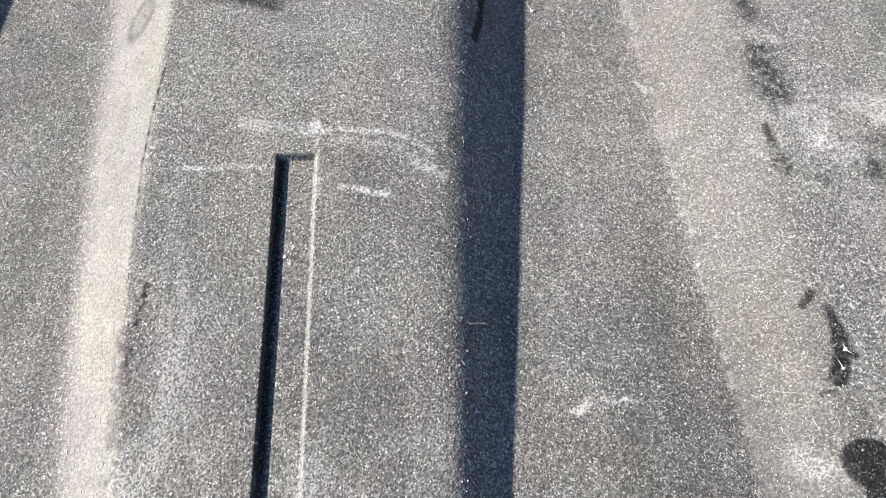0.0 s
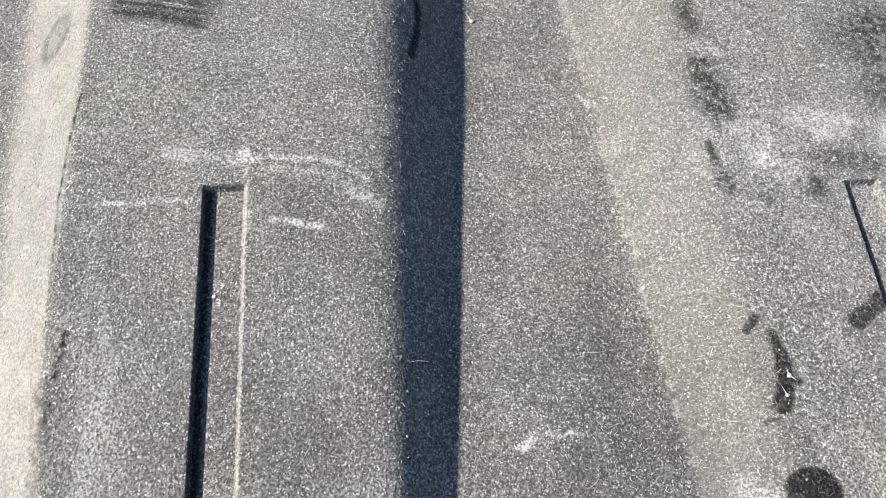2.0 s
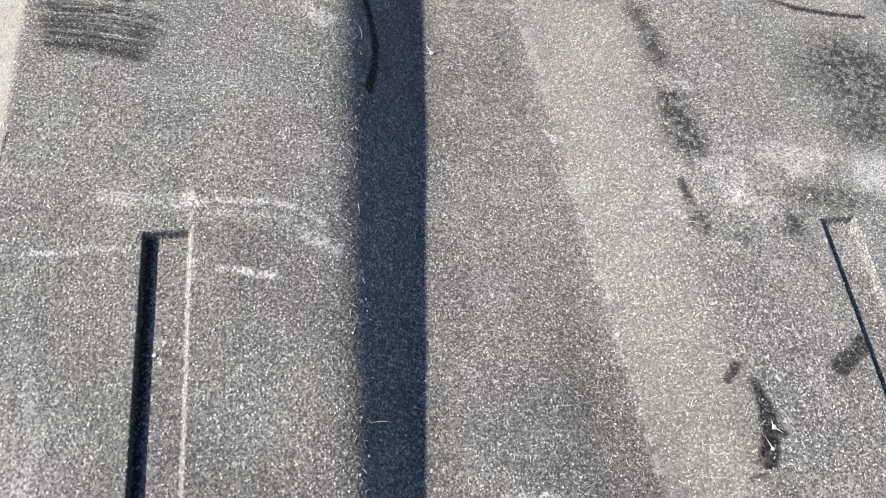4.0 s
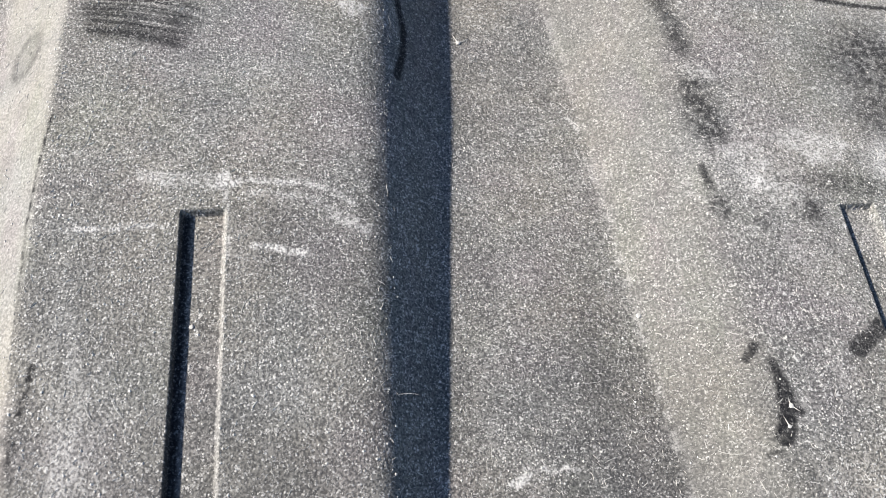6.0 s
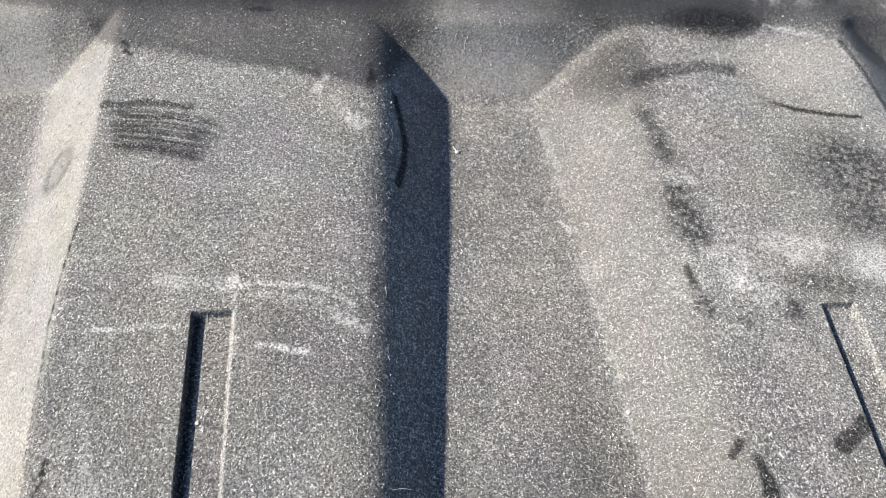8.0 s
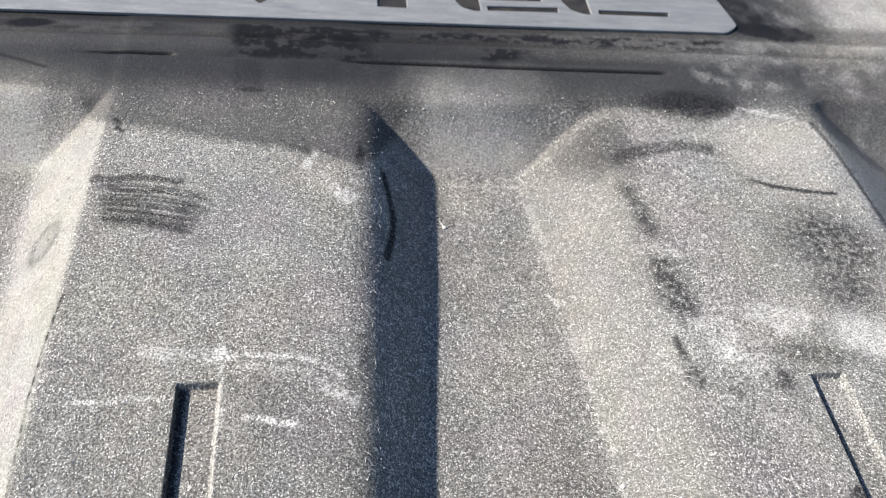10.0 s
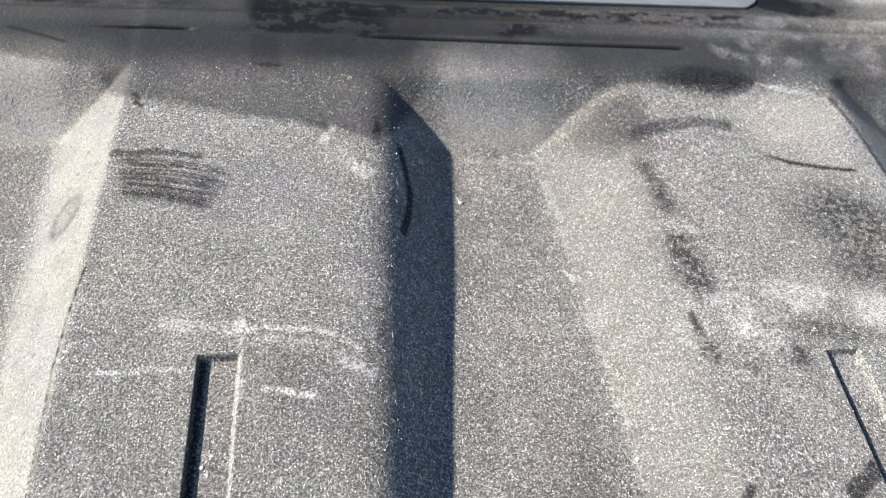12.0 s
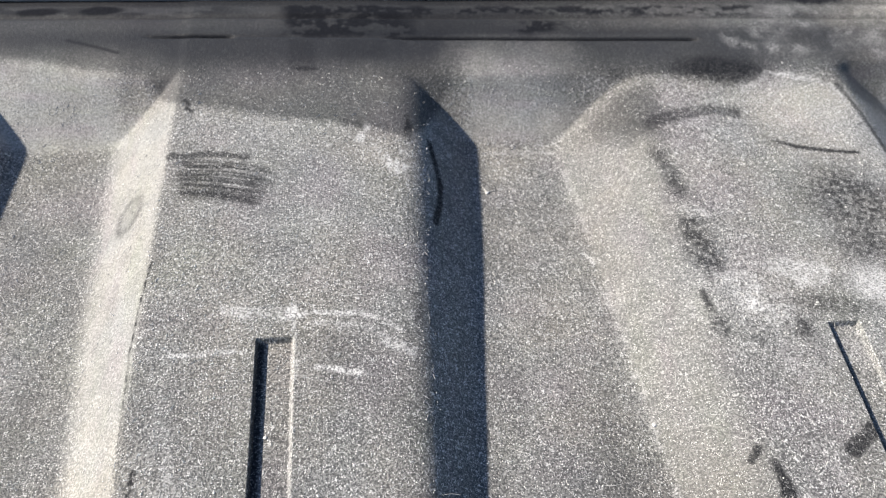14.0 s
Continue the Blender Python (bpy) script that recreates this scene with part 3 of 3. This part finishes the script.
# ---- the plate ----
def outline_mesh(name, loops, z_mid, half, bevel):
    """A flat plate from closed outlines; the inner ones become holes."""
    curve = bpy.data.curves.new(name, "CURVE")
    curve.dimensions = "2D"
    curve.fill_mode = "BOTH"
    curve.extrude = half * U
    curve.bevel_depth = bevel * U
    curve.bevel_resolution = 2
    for loop in loops:
        s = curve.splines.new("POLY")
        s.points.add(len(loop) - 1)
        for p, (x, y) in zip(s.points, loop):
            p.co = (x * U, y * U, 0, 1)
        s.use_cyclic_u = True
    temp = bpy.data.objects.new(name, curve)
    mesh = bpy.data.meshes.new_from_object(temp)
    mesh.transform(Matrix.Translation((0, 0, z_mid * U)))
    bpy.data.objects.remove(temp)
    bm = bmesh.new()
    bm.from_mesh(mesh)
    bmesh.ops.remove_doubles(bm, verts=bm.verts, dist=2e-6)
    bm.to_mesh(mesh)
    bm.free()
    return mesh


def rounded(points, radius, steps=5):
    out = []
    k = len(points)
    for i, p in enumerate(points):
        p, a, b = Vector(p), Vector(points[i - 1]), Vector(points[(i + 1) % k])
        r = min(radius, (a - p).length / 2.2, (b - p).length / 2.2)
        s, e = p + (a - p).normalized() * r, p + (b - p).normalized() * r
        for j in range(steps + 1):
            t = j / steps
            q = s * (1 - t) ** 2 + p * 2 * t * (1 - t) + e * t * t
            out.append((q.x, q.y))
    return out


PLATE_TOP = 15.8
PLATE = rounded([(-188, 256.2), (152.5, 257.0), (158.6, 262.0), (150, 322), (-180, 322)], 2.2)
SHAPES = [
    rounded([(-160, 265.4), (-148, 265.4), (-148, 298), (-160, 298)], 1.0),
    rounded([(-113, 272), (-104, 265.4), (-84, 266.6), (-78, 273), (-80, 290), (-112, 290)], 2.0),
    [(-31.2, 265.0), (-14, 282), (-2, 310), (-16, 310), (-31.2, 285), (-46, 310), (-60, 310), (-47, 280)],
    rounded([(12.6, 265.9), (24.4, 265.6), (25.0, 310), (13.2, 310)], 0.6),
    rounded([(50.0, 265.5), (53.5, 265.4), (53.8, 308), (43.2, 308), (43.2, 273), (45.6, 267.6)], 1.6),
    rounded([(55.9, 266.0), (84.7, 266.4), (85.3, 270.4), (55.7, 269.6)], 0.5),
    rounded([(55.9, 273.4), (79.3, 273.8), (79.6, 279), (56, 278.6)], 0.5),
    rounded([(94.6, 266.0), (98.4, 265.8), (98.8, 308), (87.2, 308), (87.2, 275), (89.8, 268.8)], 1.6),
    rounded([(101.2, 266.2), (130.7, 266.2), (131.8, 269.8), (101.4, 269.8)], 0.5),
    rounded([(101.0, 279.4), (128.4, 279.2), (129, 284), (101, 284)], 0.5),
]
lower = lambda loop: [(x * 1.0245, y + 7.9 + 0.025 * (y - 257)) for x, y in loop]
PLATE, SHAPES = lower(PLATE), [lower(loop) for loop in SHAPES]
plate = part("name_plate", outline_mesh("name_plate", [PLATE, *SHAPES], PLATE_TOP - 0.65, 0.4, 0.25), METAL, cover, "dull brushed aluminium plate with cut-out shapes")
for loop in SHAPES:
    part("recess_floor", outline_mesh("recess_floor", [[(x, y) for x, y in loop]], PLATE_TOP - 1.0, 0.25, 0.0), RECESS, plate)
part("plate_base", outline_mesh("plate_base", [lower(rounded([(-186, 258.4), (151, 259), (156.5, 263), (148, 320), (-178, 320)], 4))], 12.4, 1.7, 0.2), BLACK, cover, "black plastic base under the plate")


# ---- lint and grit lying on the cover ----
def settled(x, y, r):
    """Which of the scattered bits stay: few on bared, darkened, wiped or thinly dusted places."""
    dust, bare_and_shade, _ = wear_and_light(x, y)
    return r.rand(len(x)) < np.clip(dust / 0.34, 0.12, 1.0) * (1 - 0.88 * np.clip(bare_and_shade * 1.3, 0, 1))


def lint_strands(count, seed):
    """Short curved threads of three sides, laid on the surface."""
    r = np.random.RandomState(seed)
    steps = 4
    x, y = r.uniform(-150, 174, count), 12 + 208 * r.rand(count)
    stay = settled(x, y, r)
    x, y = x[stay], y[stay]
    count = len(x)
    length = np.where(r.rand(count) < 0.028, r.uniform(3.0, 6.5, count), 0.5 + 1.7 * r.rand(count) ** 1.8)
    thick = r.uniform(0.035, 0.078, count) * (0.75 + 0.25 * (length < 3))
    ang, bend = r.uniform(0, 2 * math.pi, count), r.uniform(-1.3, 1.3, count)
    rings = []
    for k in range(steps + 1):
        z = height(x, y) + 0.05
        w = thick * (0.45 if k in (0, steps) else 1.0)
        sx, sy = -np.sin(ang) * w, np.cos(ang) * w
        rings.append(np.stack([np.stack([x + sx, y + sy, z], -1), np.stack([x - sx, y - sy, z], -1), np.stack([x, y, z + 1.6 * w], -1)], 1))
        x, y = x + np.cos(ang) * length / steps, y + np.sin(ang) * length / steps
        ang = ang + bend / steps
    pts = np.stack(rings, 1).reshape(-1, 3)
    one = np.array([(3 * k + i, 3 * k + (i + 1) % 3, 3 * k + 3 + (i + 1) % 3, 3 * k + 3 + i) for k in range(steps) for i in range(3)])
    quads = (one[None] + 3 * (steps + 1) * np.arange(count)[:, None, None]).reshape(-1, 4)
    mesh = bpy.data.meshes.new("lint")
    mesh.from_pydata((pts * U).tolist(), [], quads.tolist())
    return mesh


lint_mesh = lint_strands(5000, 5)
lint_mesh.materials.append(LINT)
tagged(new("lint", lint_mesh), "short pale lint fibres scattered on the cover", "lint", kind="stuff")

gr = np.random.RandomState(9)
N = 13000
px, py = gr.uniform(-150, 176, N), gr.uniform(12, 225, N)
stay = settled(px, py, gr)
px, py = px[stay], py[stay]
N = len(px)
pz = height(px, py)
size = 0.11 + 0.24 * gr.rand(N) ** 4
octa = np.array(((1, 0, 0), (0, 1, 0), (-1, 0, 0), (0, -1, 0), (0, 0, 0.8), (0, 0, -0.8)), float)
jit = 1 + 0.5 * (gr.rand(N, 6, 1) - 0.5)
pts = octa[None] * jit * size[:, None, None] + np.stack([px, py, pz + 0.3 * size], -1)[:, None]
tri = np.array(((0, 1, 4), (1, 2, 4), (2, 3, 4), (3, 0, 4), (1, 0, 5), (2, 1, 5), (3, 2, 5), (0, 3, 5)))
allf = (tri[None] + 6 * np.arange(N)[:, None, None]).reshape(-1, 3)
grit_mesh = bpy.data.meshes.new("grit")
grit_mesh.from_pydata((pts.reshape(-1, 3) * U).tolist(), [], allf.tolist())
grit_mesh.materials.append(GRIT)
tagged(new("grit", grit_mesh), "fine pale grit scattered over the cover", "grit", kind="stuff")


# ---- single crumbs ----
def crumb(x, y, arms, size, seed, label):
    """A torn pale flake with a few thin points."""
    r = random.Random(seed)
    bm = bmesh.new()
    bmesh.ops.create_icosphere(bm, subdivisions=2, radius=size * U)
    for v in bm.verts:
        k = 1 + 0.35 * (r.random() - 0.5)
        v.co = Vector((v.co.x * k, v.co.y * k, v.co.z * 0.45 * k))
    for ang, length in arms:
        a = radians(ang)
        tip = bm.verts.new((math.cos(a) * length * U, math.sin(a) * length * U, 0.1 * U))
        s = 0.35 * size * U
        base = [bm.verts.new(c) for c in ((-math.sin(a) * s, math.cos(a) * s, 0), (math.sin(a) * s, -math.cos(a) * s, 0), (0, 0, s))]
        for i in range(3):
            bm.faces.new((base[i], base[(i + 1) % 3], tip))
    mesh = bpy.data.meshes.new("crumb")
    bm.to_mesh(mesh)
    bm.free()
    mesh.materials.append(LINT)
    ob = new("crumb", mesh)
    ob.location = (x * U, y * U, (surface_z(x, y) + 0.3 * size) * U)
    return tagged(ob, label, "crumb")


crumb(32.0, 177.2, ((20, 3.6), (115, 4.2), (185, 2.6)), 0.75, 1, "torn white flake at the foot of a rib")
crumb(95.9, 52.0, ((-40, 2.6), (100, 1.8), (210, 1.2)), 0.6, 2, "small white flake on a dark drip mark")
crumb(94.2, 47.2, ((110, 3.2), (15, 0.9)), 0.45, 3, "tiny white flake on a dark drip mark")
crumb(-41.2, 79.0, ((80, 1.2), (200, 1.0)), 0.5, 4, "tiny pale crumb caught in a slot")
crumb(69.0, 81.0, ((30, 1.0), (160, 0.9)), 0.7, 5, "pale speck at the foot of a dusty slope")


# ---- loose fibres that can be told apart ----
def fibre(x, y, heading, length, bend, lift):
    """One thin curved fibre, tapered at both ends."""
    bm = bmesh.new()
    rings, steps = [], 9
    px, py, a = 0.0, 0.0, radians(heading)
    z0 = surface_z(x, y)
    for k in range(steps + 1):
        t = k / steps
        rad = 0.055 * (0.35 + 0.65 * math.sin(math.pi * min(0.95, max(0.05, t))))
        zc = max(surface_z(x + px, y + py) - z0, -0.6) + 0.08 + lift * math.sin(math.pi * t)
        side = Vector((-math.sin(a), math.cos(a), 0))
        c = Vector((px, py, zc))
        rings.append([bm.verts.new((c + (side * math.cos(w) + Vector((0, 0, 1)) * math.sin(w)) * rad) * U) for w in (0.0, 1.571, 3.142, 4.712)])
        px, py, a = px + math.cos(a) * length / steps, py + math.sin(a) * length / steps, a + radians(bend) / steps
    for p, q in zip(rings[:-1], rings[1:]):
        for i in range(4):
            bm.faces.new((p[i], p[(i + 1) % 4], q[(i + 1) % 4], q[i]))
    for ring in (rings[0], rings[-1][::-1]):
        bm.faces.new(ring[::-1])
    mesh = bpy.data.meshes.new("lint_fibre")
    bm.to_mesh(mesh)
    bm.free()
    mesh.materials.append(LINT)
    ob = new("lint_fibre", mesh)
    ob.location = (x * U, y * U, z0 * U)
    return tagged(ob, "thin pale lint fibre lying on the dusty cover", "fibre", "loose fibres on the cover")


fibre(62.2, 147.6, -62, 6.0, 20, 0.3)
fibre(-22.0, 103.5, 55, 4.5, 5, 0.2)
fibre(-12.0, 120.5, 150, 8.0, 60, 0.3)
fibre(-57.0, 64.0, -70, 8.0, 25, 0.3)
fibre(-62.0, 62.5, -75, 6.0, 30, 0.3)
pick_rng = random.Random(21)
for k in range(28):
    fibre(pick_rng.uniform(-72, 85), pick_rng.uniform(32, 185), pick_rng.uniform(0, 360), pick_rng.uniform(2.6, 5.6), pick_rng.uniform(-60, 60), 0.2)
